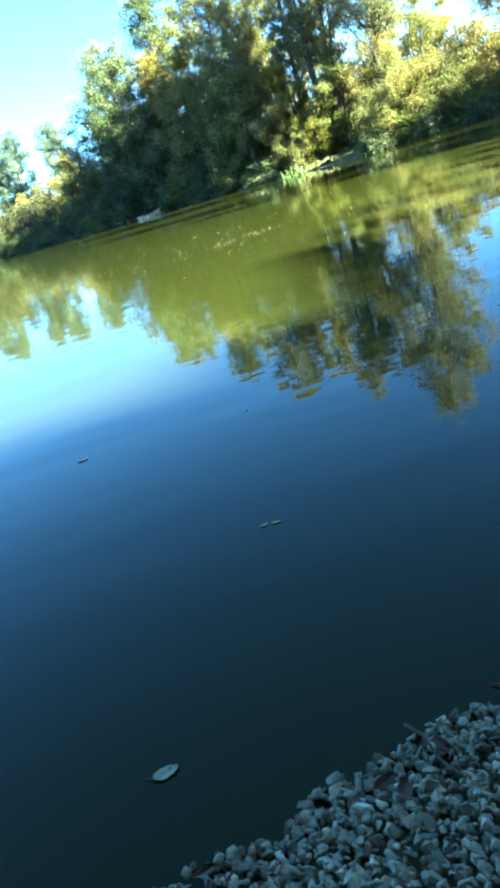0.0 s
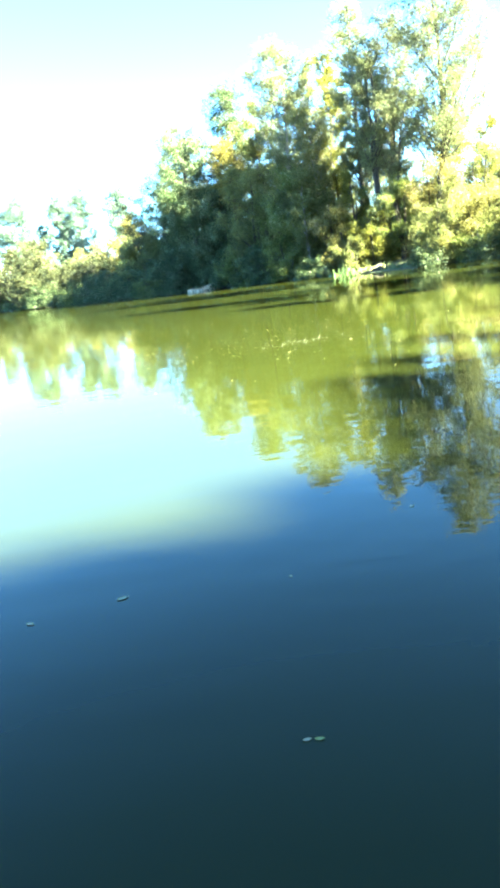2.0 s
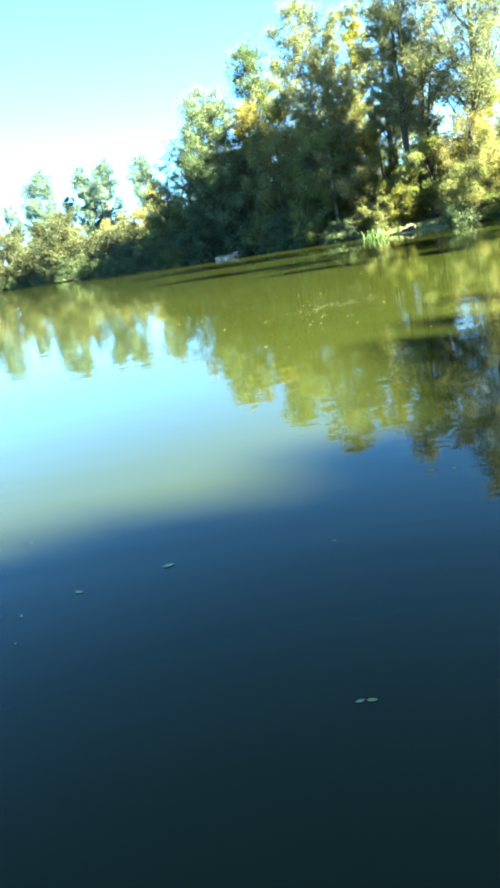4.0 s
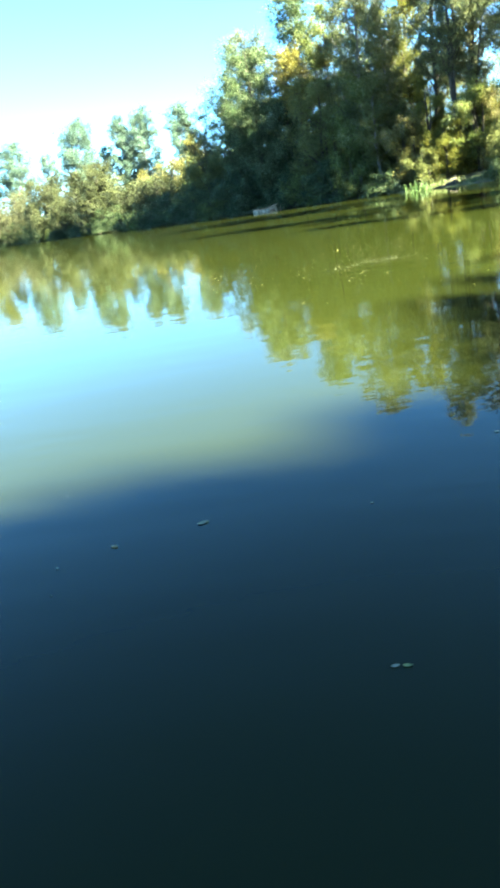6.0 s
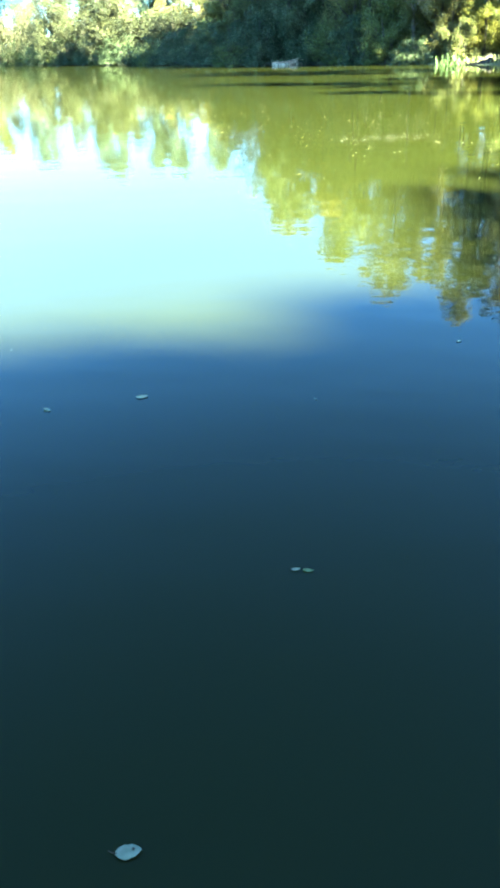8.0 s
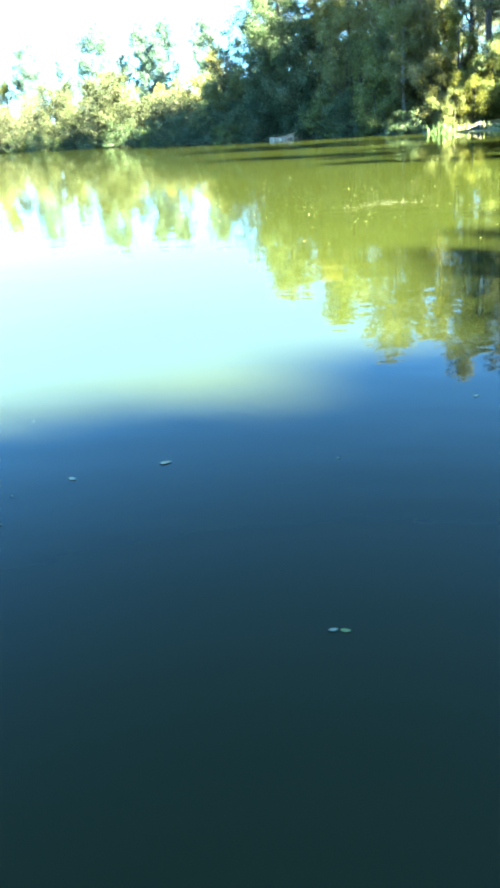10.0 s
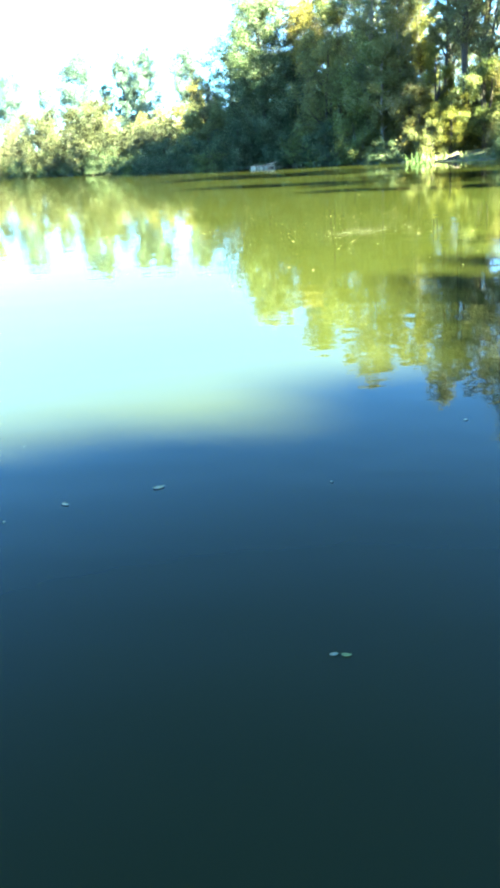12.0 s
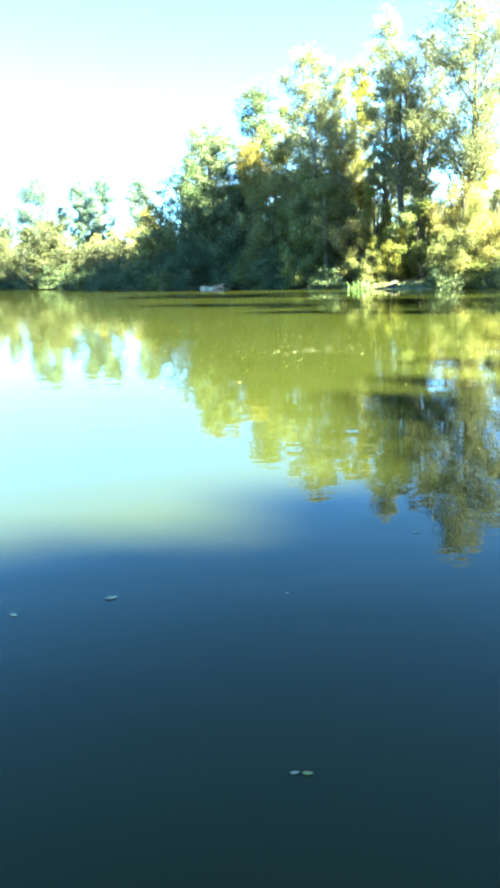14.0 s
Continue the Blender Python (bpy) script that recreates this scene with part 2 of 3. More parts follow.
def build_ground():
    angles = np.concatenate([np.linspace(0, 2 * np.pi, 300, endpoint=False), np.arctan2(SHORE[:, 1] - 30, SHORE[:, 0] + 6) % (2 * np.pi)])
    angles = np.unique(np.round(angles, 5))
    verts, n = [(CENTRE[0], CENTRE[1], -2.6)], len(angles)
    for off, z in zip(OFFSETS, HEIGHTS):
        for a in angles:
            ux, uy = math.cos(a), math.sin(a)
            r = max(shore_reach(ux, uy) + off, 1.0)
            lift = 0.06 * noise.noise((ux * r * 0.4, uy * r * 0.4, 0)) * min(1, abs(off))
            verts.append((CENTRE[0] + ux * r, CENTRE[1] + uy * r, z + lift))
    faces = []
    for k in range(len(OFFSETS) - 1):
        for i in range(n):
            j = (i + 1) % n
            faces.append((1 + k * n + i, 1 + (k + 1) * n + i, 1 + (k + 1) * n + j, 1 + k * n + j))
    me = bpy.data.meshes.new("ground")
    me.from_pydata(verts, [], faces + [(0, 1 + i, 1 + (i + 1) % n) for i in range(n)])
    me.materials.append(GROUND)
    for f in me.polygons:
        f.use_smooth = True
    return tagged(new("ground", me), "dark earth and rough grass sloping into the pond", "ground", kind="structure")


build_ground()
me = mesh_from("water", [(-75, -6, 0), (35, -6, 0), (35, 112, 0), (-75, 112, 0)], [(0, 1, 2, 3)], WATER)
tagged(new("water", me), "calm green pond water mirroring sky and trees", "water", kind="structure")


# ---- trees ----
def leaf_cloud(rng, centres, radii, counts, size, droop=0.0, flat=0.75):
    """Small pointed leaves scattered in soft clumps."""
    c = np.repeat(centres, counts, axis=0)
    r = np.repeat(radii, counts)
    n = len(c)
    d = rng.normal(size=(n, 3))
    d /= np.linalg.norm(d, axis=1)[:, None]
    p = c + d * (r * np.minimum(np.abs(rng.normal(0, 0.6, n)), rng.uniform(0.8, 1.15, n)))[:, None] * np.array([1, 1, flat])
    p[:, 2] = np.maximum(p[:, 2], 0.04)
    along = rng.normal(size=(n, 3)) + np.array([0, 0, -droop])
    along /= np.linalg.norm(along, axis=1)[:, None]
    side = np.cross(along, rng.normal(size=(n, 3)))
    side /= np.linalg.norm(side, axis=1)[:, None]
    s = size * rng.uniform(0.6, 1.35, n)[:, None]
    k = rng.uniform(-0.2, 0.2, n)[:, None]
    verts = np.stack([p - along * s * 0.5, p + (side * 0.34 + along * k) * s, p + along * s * 0.5 - side * s * 0.22], 1).reshape(-1, 3)
    return verts, np.arange(n * 3).reshape(-1, 3)


PROFILES = {
    # reach of the crown at heights from its foot to its tip
    "poplar": ((0, 0.6), (0.2, 0.9), (0.45, 1.0), (0.7, 0.85), (0.88, 0.55), (1, 0.16)),
    "spire": ((0, 0.8), (0.25, 1.0), (0.5, 0.95), (0.75, 0.7), (0.9, 0.45), (1, 0.15)),
    "round": ((0, 0.75), (0.25, 1.0), (0.55, 0.98), (0.82, 0.8), (1, 0.4)),
    "cone": ((0, 1.0), (0.3, 0.9), (0.6, 0.62), (0.85, 0.3), (1, 0.05)),
    "hedge": ((0, 0.8), (0.5, 1.0), (0.9, 1.0), (1, 0.95)),
    "shrub": ((0, 0.9), (0.4, 1.0), (0.75, 0.75), (1, 0.25)),
}


def tree(name, x, y, height, reach, shape, leaves, count, label, seed, foot=0.2, rise=0.9, limbs=16, size=0.11, clump=0.24, lean=(0, 0), bark=BARK, bare=0.0, stems=1, group="trees on the far bank", droop=0.3, sprays=5, spray=0.42):
    """A tree or shrub: trunk, each main limb and a crown of leaves. foot: the crown's lowest part, rise: how steeply limbs climb, bare: share of limbs with few leaves,
    sprays: leafy twigs on each limb, spray: their length as a share of the reach."""
    rng = np.random.default_rng(seed)
    z0 = ground_z(x, y) - 0.05
    thing = tagged(new(name), label, "shrub" if shape == "shrub" else "tree", group)
    thing.location = (x, y, z0)
    prof = np.array(PROFILES[shape])
    centres, radii, limb_list, trunk_list, twig_list = [], [], [], [], []
    r0 = 0.05 + 0.0105 * height / math.sqrt(stems)
    for s in range(stems):
        a = rng.uniform(0, 6.28)
        spread = 0.0 if stems == 1 else 0.28 * reach
        top = np.array([lean[0] + math.cos(a) * spread, lean[1] + math.sin(a) * spread, height * (0.95 if s == 0 else rng.uniform(0.72, 0.95))])
        k = np.linspace(0, 1, 9)[:, None]
        wob = np.cumsum(rng.normal(0, 0.012 * height, (9, 3)), axis=0) * np.array([1, 1, 0])
        wob -= k * wob[-1]
        foot_at = np.array([math.cos(a), math.sin(a), 0]) * (0 if stems == 1 else 0.12)
        spine = foot_at + k ** np.array([1.25, 1.25, 1.0]) * (top - foot_at) + wob
        trunk_list.append(tube(spine, r0 * (1 - 0.93 * k[:, 0]) + 0.012, 8))
        for i in range(max(3, limbs // stems)):
            tip_at = foot + (0.99 - foot) * ((i + rng.uniform(0, 0.9)) / max(3, limbs // stems))
            frac = (tip_at - foot) / (1 - foot)
            wide = reach * np.interp(frac, prof[:, 0], prof[:, 1]) * rng.uniform(0.7, 1.15)
            climb = rise * wide * rng.uniform(0.6, 1.25)
            u = max(tip_at - climb / height, 0.5 * foot + 0.06 * rng.uniform())
            climb = max(0.05, tip_at - u) * height
            start = np.array([np.interp(u, k[:, 0], spine[:, j]) for j in range(3)])
            az = i * 2.4 + s * 1.3 + rng.uniform(-0.5, 0.5)
            f = np.linspace(0, 1, 6)[:, None]
            tip = np.array([math.cos(az) * wide, math.sin(az) * wide, climb])
            bend = f * tip + np.sin(f * np.pi) * np.array([0, 0, -0.10 * wide]) + np.cumsum(rng.normal(0, 0.025 * wide, (6, 3)), axis=0) * f
            path = start + bend
            limb_list.append((tube(path, r0 * 0.4 * (1.05 - u) * (1 - 0.85 * f[:, 0]) + 0.008, 3 if shape in ("shrub", "hedge") else 5)))
            thin = rng.uniform() < bare
            if not sprays:
                for g in np.linspace(0.22, 1.0, 7 if not thin else 3):
                    centres.append(start + np.array([np.interp(min(g, 1), f[:, 0], bend[:, j]) for j in range(3)]) + rng.normal(0, 0.09 * reach, 3))
                    radii.append(clump * reach * rng.uniform(0.7, 1.5) * (0.65 if thin else 1) + 0.12)
                continue
            ahead = tip / np.linalg.norm(tip)
            for g in rng.uniform(0.18, 1.0, sprays if not thin else max(1, sprays // 2)):
                base = start + np.array([np.interp(g, f[:, 0], bend[:, j]) for j in range(3)])
                way = ahead * 0.7 + rng.normal(0, 0.5, 3) + np.array([0, 0, 0.2 * rise])
                way *= spray * reach * rng.uniform(0.5, 1.25) * (1.15 - 0.45 * g) / np.linalg.norm(way)
                h = np.array([0, 0.5, 1.0])[:, None]
                twig = base + h * way + h * h * np.array([0, 0, -0.12 * droop * reach])
                twig_list.append(tube(twig, (0.016, 0.011, 0.005), 3))
                for h in (0.3, 0.6, 0.85, 1.05):
                    centres.append(base + h * way + np.array([0, 0, -0.12 * droop * reach * h * h]) + rng.normal(0, 0.07 * reach, 3))
                    radii.append(clump * reach * rng.uniform(0.55, 1.35) + 0.12)
        centres.append(spine[-1])
        radii.append(clump * reach * 0.8)
    if twig_list:
        tagged(part("twig_tangle", mesh_from("twig_tangle", *joined(twig_list), bark), thing), kind="stuff")
    part("trunk", mesh_from("trunk", *joined(trunk_list), bark, True), thing)
    for v, f in limb_list:
        part("limb", mesh_from("limb", v, f, bark, True), thing)
    centres, radii = np.array(centres), np.array(radii)
    centres[:, 2] = np.clip(centres[:, 2], 0.12, height)
    share = radii ** 2
    if sprays:
        count *= 1.65
    counts = np.maximum(4, (count * share / share.sum()).astype(int))
    part("crown", mesh_from("crown", *leaf_cloud(rng, centres, radii, counts, size, droop), LEAVES[leaves]), thing)
    return thing


# far left bank: slender poplars behind round grey-green willows
FAR = "trees on the distant bank"
POP = "slender grey-green poplar standing behind the willows on the distant bank"


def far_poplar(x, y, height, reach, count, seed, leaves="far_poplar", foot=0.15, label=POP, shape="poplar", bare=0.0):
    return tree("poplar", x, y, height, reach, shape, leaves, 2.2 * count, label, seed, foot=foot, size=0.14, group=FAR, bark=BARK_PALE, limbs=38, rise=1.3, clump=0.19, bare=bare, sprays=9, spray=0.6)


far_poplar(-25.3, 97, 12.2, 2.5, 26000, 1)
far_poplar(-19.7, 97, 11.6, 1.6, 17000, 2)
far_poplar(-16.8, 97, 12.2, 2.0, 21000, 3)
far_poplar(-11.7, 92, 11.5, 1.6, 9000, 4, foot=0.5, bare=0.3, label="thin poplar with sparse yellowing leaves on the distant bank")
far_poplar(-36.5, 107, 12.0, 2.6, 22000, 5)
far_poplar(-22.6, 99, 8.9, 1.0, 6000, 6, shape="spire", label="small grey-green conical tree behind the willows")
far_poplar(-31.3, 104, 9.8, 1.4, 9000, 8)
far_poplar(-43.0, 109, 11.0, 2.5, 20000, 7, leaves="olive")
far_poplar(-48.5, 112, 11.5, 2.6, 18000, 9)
WIL = "round pale grey-green willow leaning over the water's edge"


def willow(x, y, height, reach, leaves, count, seed, label=WIL, foot=0.06, size=0.16, stems=3):
    return tree("willow", x, y, height, reach, "round", leaves, count, label, seed, foot=foot, size=size, clump=0.24, limbs=27, stems=stems, group=FAR, sprays=6, spray=0.5)


willow(-20.9, 83.5, 6.9, 2.5, "willow", 26000, 11, "broad round willow, its pale olive crown bright in the sun")
willow(-25.4, 90.0, 4.6, 2.8, "willow", 14000, 12)
willow(-29.6, 95.5, 6.7, 3.0, "willow", 20000, 13)
willow(-36.5, 102.5, 6.0, 3.4, "silver", 16000, 14)
willow(-43.0, 105.5, 6.4, 3.6, "willow", 15000, 15)
willow(-49.0, 107.0, 6.4, 3.6, "willow", 13000, 22)
willow(-16.6, 80.5, 3.9, 1.9, "willow", 13000, 16)
willow(-13.4, 76.5, 3.7, 2.2, "willow", 14000, 17)
willow(-15.2, 86.0, 5.0, 2.0, "tawny", 12000, 24, "tawny young willow between the poplars")
willow(-9.9, 77.5, 5.4, 2.1, "tawny", 13000, 18, "yellowing willow at the foot of the tall trees")
willow(-7.2, 69.0, 4.6, 1.9, "olive", 13000, 19, "yellowing willow at the foot of the tall trees", 0.05)
willow(-12.2, 82.0, 5.4, 2.0, "willow", 11000, 23)
tree("maple", -10.3, 88.5, 7.6, 1.1, "round", "gold", 5600, "small tree turned golden yellow behind the willows", 20, foot=0.6, size=0.16, group=FAR)
willow(-22.5, 93.0, 5.4, 2.6, "poplar", 10000, 21)

# the tall stand on the point
DARK = "broad dense dark blue-green tree reaching down to the water"


def dense(x, y, height, reach, leaves, count, label, seed, shape="round", foot=0.04, name="alder", stems=1):
    """A full crown that reaches down to the ground."""
    return tree(name, x, y, height, reach, shape, leaves, count, label, seed, foot=foot, limbs=36, clump=0.24, sprays=6, spray=0.5, stems=stems)


dense(-5.5, 67.5, 9.9, 2.2, "olive", 26000, "yellow-green tree beside the dark alder", 31, stems=2)
dense(-7.3, 70.0, 8.5, 1.9, "willow", 18000, "grey-green tree at the edge of the stand", 29, stems=2)
dense(-2.2, 67.0, 13.3, 2.5, "poplar", 46000, "pale yellow-green tree rising behind the dark alder", 28, "poplar", 0.2)
dense(-2.3, 63.0, 11.7, 2.4, "deep", 66000, DARK, 32)
dense(-3.9, 65.2, 7.4, 2.0, "deep", 30000, DARK, 30)
dense(0.2, 60.6, 7.2, 2.2, "deep", 34000, DARK, 33)
dense(1.5, 63.0, 14.9, 2.2, "deep", 56000, "tall pointed green alder above its neighbours", 34, "spire", 0.12)
dense(0.75, 59.8, 10.6, 1.2, "gold", 11000, "maple with a golden yellow top", 35, "round", 0.62, "maple")
dense(3.5, 60.5, 12.8, 2.0, "green", 44000, "tall green alder with a ragged top", 36, "poplar", 0.1)
dense(3.2, 57.0, 10.1, 0.55, "gold", 2600, "small maple with an orange tuft of leaves", 37, "round", 0.88, "maple")
dense(4.6, 53.8, 7.6, 2.2, "green", 34000, "dense green alder close to the water", 46, stems=2)
dense(2.5, 57.0, 8.6, 2.2, "olive", 34000, "dense olive-green alder close to the water", 47, stems=2)


def tall_poplar(x, y, height, reach, leaves, count, label, seed, foot, lean=(0, 0), bare=0.1, stems=1, bark=BARK, rise=1.4, limbs=40):
    return tree("poplar", x, y, height, reach, "poplar", leaves, count, label, seed, foot=foot, limbs=limbs, bare=bare, lean=lean, bark=bark, rise=rise, stems=stems, clump=0.24, sprays=6, spray=0.55, size=0.11)


tall_poplar(5.1, 54.0, 15.0, 2.1, "poplar", 42000, "tall yellow-green poplar with gaps in its crown", 38, 0.3, stems=2, bark=BARK_PALE)
tall_poplar(6.9, 55.5, 13.9, 1.6, "olive", 28000, "yellow-green poplar close beside a taller one", 60, 0.25)
tall_poplar(8.4, 56.5, 14.6, 1.5, "yellow", 34000, "tall poplar turned bright yellow", 39, 0.12)
tall_poplar(9.3, 51.5, 16.2, 1.5, "poplar", 26000, "tall narrow poplar with a pointed thin crown", 40, 0.35, (0.2, 0))
tall_poplar(9.9, 48.0, 13.3, 1.2, "poplar", 15000, "grey-green poplar with a dark trunk that forks half way up", 41, 0.5, (-0.1, 0), 0.0, 2, rise=1.8, limbs=30)
tall_poplar(10.5, 48.2, 10.6, 1.3, "poplar", 8500, "grey-green poplar with dark spreading limbs", 61, 0.52, (1.0, 0), 0.0, 2, rise=1.5, limbs=22)
tall_poplar(11.9, 52.0, 15.0, 1.5, "silver", 17000, "thin poplar with a sparse crown", 42, 0.4, bare=0.2)
tall_poplar(13.1, 47.0, 17.0, 2.8, "poplar", 52000, "tallest poplar, bare dark lower trunk, airy yellow-green crown", 43, 0.40, (0.6, 0), 0.1, limbs=52)
tree("birch", 5.6, 51.2, 7.0, 1.2, "poplar", "olive", 9000, "slender pale-trunked birch at the edge of the stand", 62, foot=0.35, bark=BARK_PALE, limbs=18)
tree("birch", 6.4, 51.8, 8.6, 1.1, "poplar", "tawny", 9000, "slender pale-trunked birch at the edge of the stand", 63, foot=0.4, bark=BARK_PALE, limbs=18)
tree("maple", 15.0, 47.6, 6.9, 2.2, "round", "yellow", 22000, "low tree turned bright yellow", 44, foot=0.2, stems=2)
tree("maple", 17.4, 50.0, 7.9, 1.6, "round", "yellow", 14000, "slender tree turned bright yellow", 45, foot=0.3)
tree("maple", 8.5, 50.0, 6.2, 1.1, "round", "yellow", 14000, "young tree with yellow leaves behind the landing", 48, foot=0.1, stems=2)
tree("hazel", 7.1, 49.6, 4.4, 1.5, "round", "tawny", 17000, "tawny hazel above the reeds", 49, foot=0.05, stems=3)
tree("alder", 10.7, 47.3, 5.3, 1.3, "round", "green", 20000, "dark multi-stemmed alder by the landing", 50, foot=0.04, stems=3)
tree("ash", 19.2, 42.5, 6.6, 2.2, "round", "rust", 26000, "dark ash with reddish brown leaves by the bank", 51, foot=0.12, limbs=30, bare=0.15)
BACK = "green alder filling the stand from behind"
dense(1.2, 66.5, 9.4, 2.6, "green", 20000, BACK, 24)
dense(4.2, 64.0, 9.6, 2.4, "green", 18000, BACK, 25)
dense(8.6, 59.5, 9.2, 2.2, "olive", 18000, "olive-green alder filling the stand from behind", 26)
dense(-2.5, 70.0, 8.6, 2.8, "green", 18000, BACK, 52)
dense(6.5, 62.0, 10.6, 2.8, "green", 22000, BACK, 53)
dense(12.6, 55.0, 6.6, 2.6, "olive", 16000, "olive-green alder filling the stand from behind", 54)
dense(10.4, 54.5, 8.0, 2.3, "olive", 18000, "olive-green alder filling the stand from behind", 55)
dense(14.8, 51.0, 5.2, 2.4, "olive", 13000, "olive-green alder filling the stand from behind", 56)
dense(-7.8, 73.5, 5.0, 2.6, "green", 13000, BACK, 57)
dense(6.6, 52.6, 6.0, 1.7, "olive", 18000, "olive-green alder filling the stand from behind", 58)
dense(11.8, 49.5, 5.0, 1.6, "green", 16000, BACK, 59)

# shrubs along the far edge
SHRUBS = "shrubs along the far bank"


def shrub(x, y, height, reach, leaves, count, label, seed):
    return tree("shrub", x, y, height, reach, "shrub", leaves, count, label, seed, foot=0.03, rise=0.7, limbs=18, size=0.1, clump=0.24, stems=3, group=SHRUBS, sprays=4, spray=0.5)


LOW = "dark green shrub hanging over the water's edge"
BROWN = "brown and olive willow scrub on the bank"
shrub(12.6, 46.4, 5.5, 2.0, "tawny", 20000, BROWN, 61)
shrub(11.6, 42.4, 3.4, 1.5, "olive", 12000, BROWN, 88)
shrub(13.4, 42.0, 3.8, 1.6, "tawny", 13000, BROWN, 89)
shrub(15.2, 41.2, 3.4, 1.5, "olive", 12000, BROWN, 90)
shrub(17.0, 40.0, 3.2, 1.5, "tawny", 11000, BROWN, 91)
shrub(15.0, 45.2, 5.6, 2.1, "olive", 20000, BROWN, 62)
shrub(16.6, 42.4, 5.0, 2.0, "tawny", 16000, BROWN, 63)
shrub(11.2, 43.9, 1.9, 1.0, "green", 7000, LOW, 64)
shrub(13.2, 40.8, 1.8, 1.1, "green", 6500, LOW, 65)
shrub(15.4, 40.2, 1.8, 1.2, "green", 6500, LOW, 66)
shrub(5.6, 48.8, 1.2, 1.1, "deep", 6000, LOW, 67)
shrub(4.0, 51.6, 2.6, 1.5, "green", 9500, LOW, 68)
shrub(2.2, 54.3, 2.6, 1.5, "deep", 9500, LOW, 69)
shrub(0.6, 57.2, 2.4, 1.5, "green", 8500, LOW, 70)
shrub(-1.4, 60.6, 2.2, 1.2, "deep", 7500, LOW, 71)
shrub(-4.6, 62.8, 3.2, 1.6, "deep", 9000, LOW, 72)
shrub(-6.6, 65.4, 2.6, 1.6, "deep", 8000, LOW, 73)
shrub(-9.0, 68.2, 2.4, 1.6, "deep", 7500, LOW, 74)
shrub(-11.6, 71.2, 2.4, 1.8, "deep", 7500, LOW, 75)
shrub(-14.4, 75.0, 2.2, 1.8, "deep", 7000, LOW, 76)
shrub(-18.6, 79.6, 2.2, 2.0, "deep", 7000, LOW, 77)
shrub(-22.6, 85.4, 2.2, 2.1, "deep", 6500, LOW, 78)
shrub(-27.0, 90.6, 2.4, 2.2, "deep", 6500, LOW, 79)
shrub(-32.0, 95.6, 2.4, 2.3, "deep", 6500, LOW, 80)
shrub(-36.6, 100.6, 2.4, 2.3, "deep", 6500, LOW, 81)
shrub(-42.0, 105.0, 2.4, 2.4, "deep", 6000, LOW, 82)
shrub(-17.8, 75.2, 1.0, 0.6, "willow", 3000, "small pale bush growing out of the shallows", 83)
shrub(8.9, 47.4, 3.4, 1.1, "yellow", 8000, "yellow-leaved shrub behind the sandy landing", 84)
shrub(18.4, 39.8, 3.2, 1.7, "rust", 8000, BROWN, 85)
shrub(7.6, 47.3, 2.2, 0.9, "olive", 5000, "olive shrub above the reeds", 86)
shrub(20.4, 36.5, 3.4, 1.8, "olive", 7000, BROWN, 87)

fringe = random.Random(12)
for (ax, ay), (bx, by) in zip(SHORE[8:17], SHORE[9:18]):
    steps = max(2, int(math.hypot(bx - ax, by - ay) / 2.4))
    for q in range(steps):
        f = (q + fringe.uniform(0.2, 0.8)) / steps
        x, y = ax + (bx - ax) * f + 0.1, ay + (by - ay) * f + 0.2
        if not (3.9 < x < 9.6 or -3.9 < x < -0.3):
            shrub(x, y, fringe.uniform(0.9, 1.8), fringe.uniform(0.9, 1.4), fringe.choice(("deep", "deep", "green")), 3600, LOW, 200 + int(x * 7 + y * 3))

# the near bank to the right and behind, whose trees shade the water before the camera
NEAR = "trees on the near bank"
OAK = "tall dense tree on the near bank that shades the water"


def oak(x, y, height, reach, seed, foot=0.1, shape="hedge"):
    return tree("oak", x, y, height, reach, shape, "green", 3600, OAK, seed, foot=foot, size=0.66, clump=0.3, group=NEAR, limbs=20, sprays=0)


SX, SY = math.sin(radians(SUN_AZIMUTH)), math.cos(radians(SUN_AZIMUTH))


def in_sun_line(across, towards):
    """A place by its distance across the sun's direction and towards the sun."""
    return -SY * across + SX * towards, SX * across + SY * towards


# a close row of trees: its top line throws the edge of the shade
SHADE_EDGE = np.array([(-20, -2.0), (-14, 1.0), (-7.5, 2.8), (-4, 3.9), (-2.6, 4.45), (-1.8, 4.85), (-1.0, 5.0), (-0.25, 4.95), (0.5, 5.1), (0.85, 5.45), (1.0, 6.6), (1.0, 8.6), (1.25, 10.3), (2.6, 12.6), (4.8, 15.3), (7.4, 20.5), (9.0, 25.0)])
EDGE_ACROSS, EDGE_AHEAD = SHADE_EDGE @ np.array([-SY, SX]), -(SHADE_EDGE @ np.array([SX, SY]))
row_rng = random.Random(6)


def shade_row(row_at, less, step, reach, first, last, foot=0.1):
    """Trees whose tops, seen from the water, just cover the sun as far as the shade's edge."""
    across = first
    while across < last:
        ahead = min(float(np.interp(across + q * reach, EDGE_ACROSS, EDGE_AHEAD)) for q in (-0.9, -0.45, 0, 0.45, 0.9))
        height = (ahead - less + row_at) * math.tan(radians(SUN_ELEVATION)) - 0.3 * reach
        oak(*in_sun_line(across, row_at + row_rng.uniform(-0.3, 0.3)), height, reach, 300 + int(across * 10 + row_at), foot)
        across += step


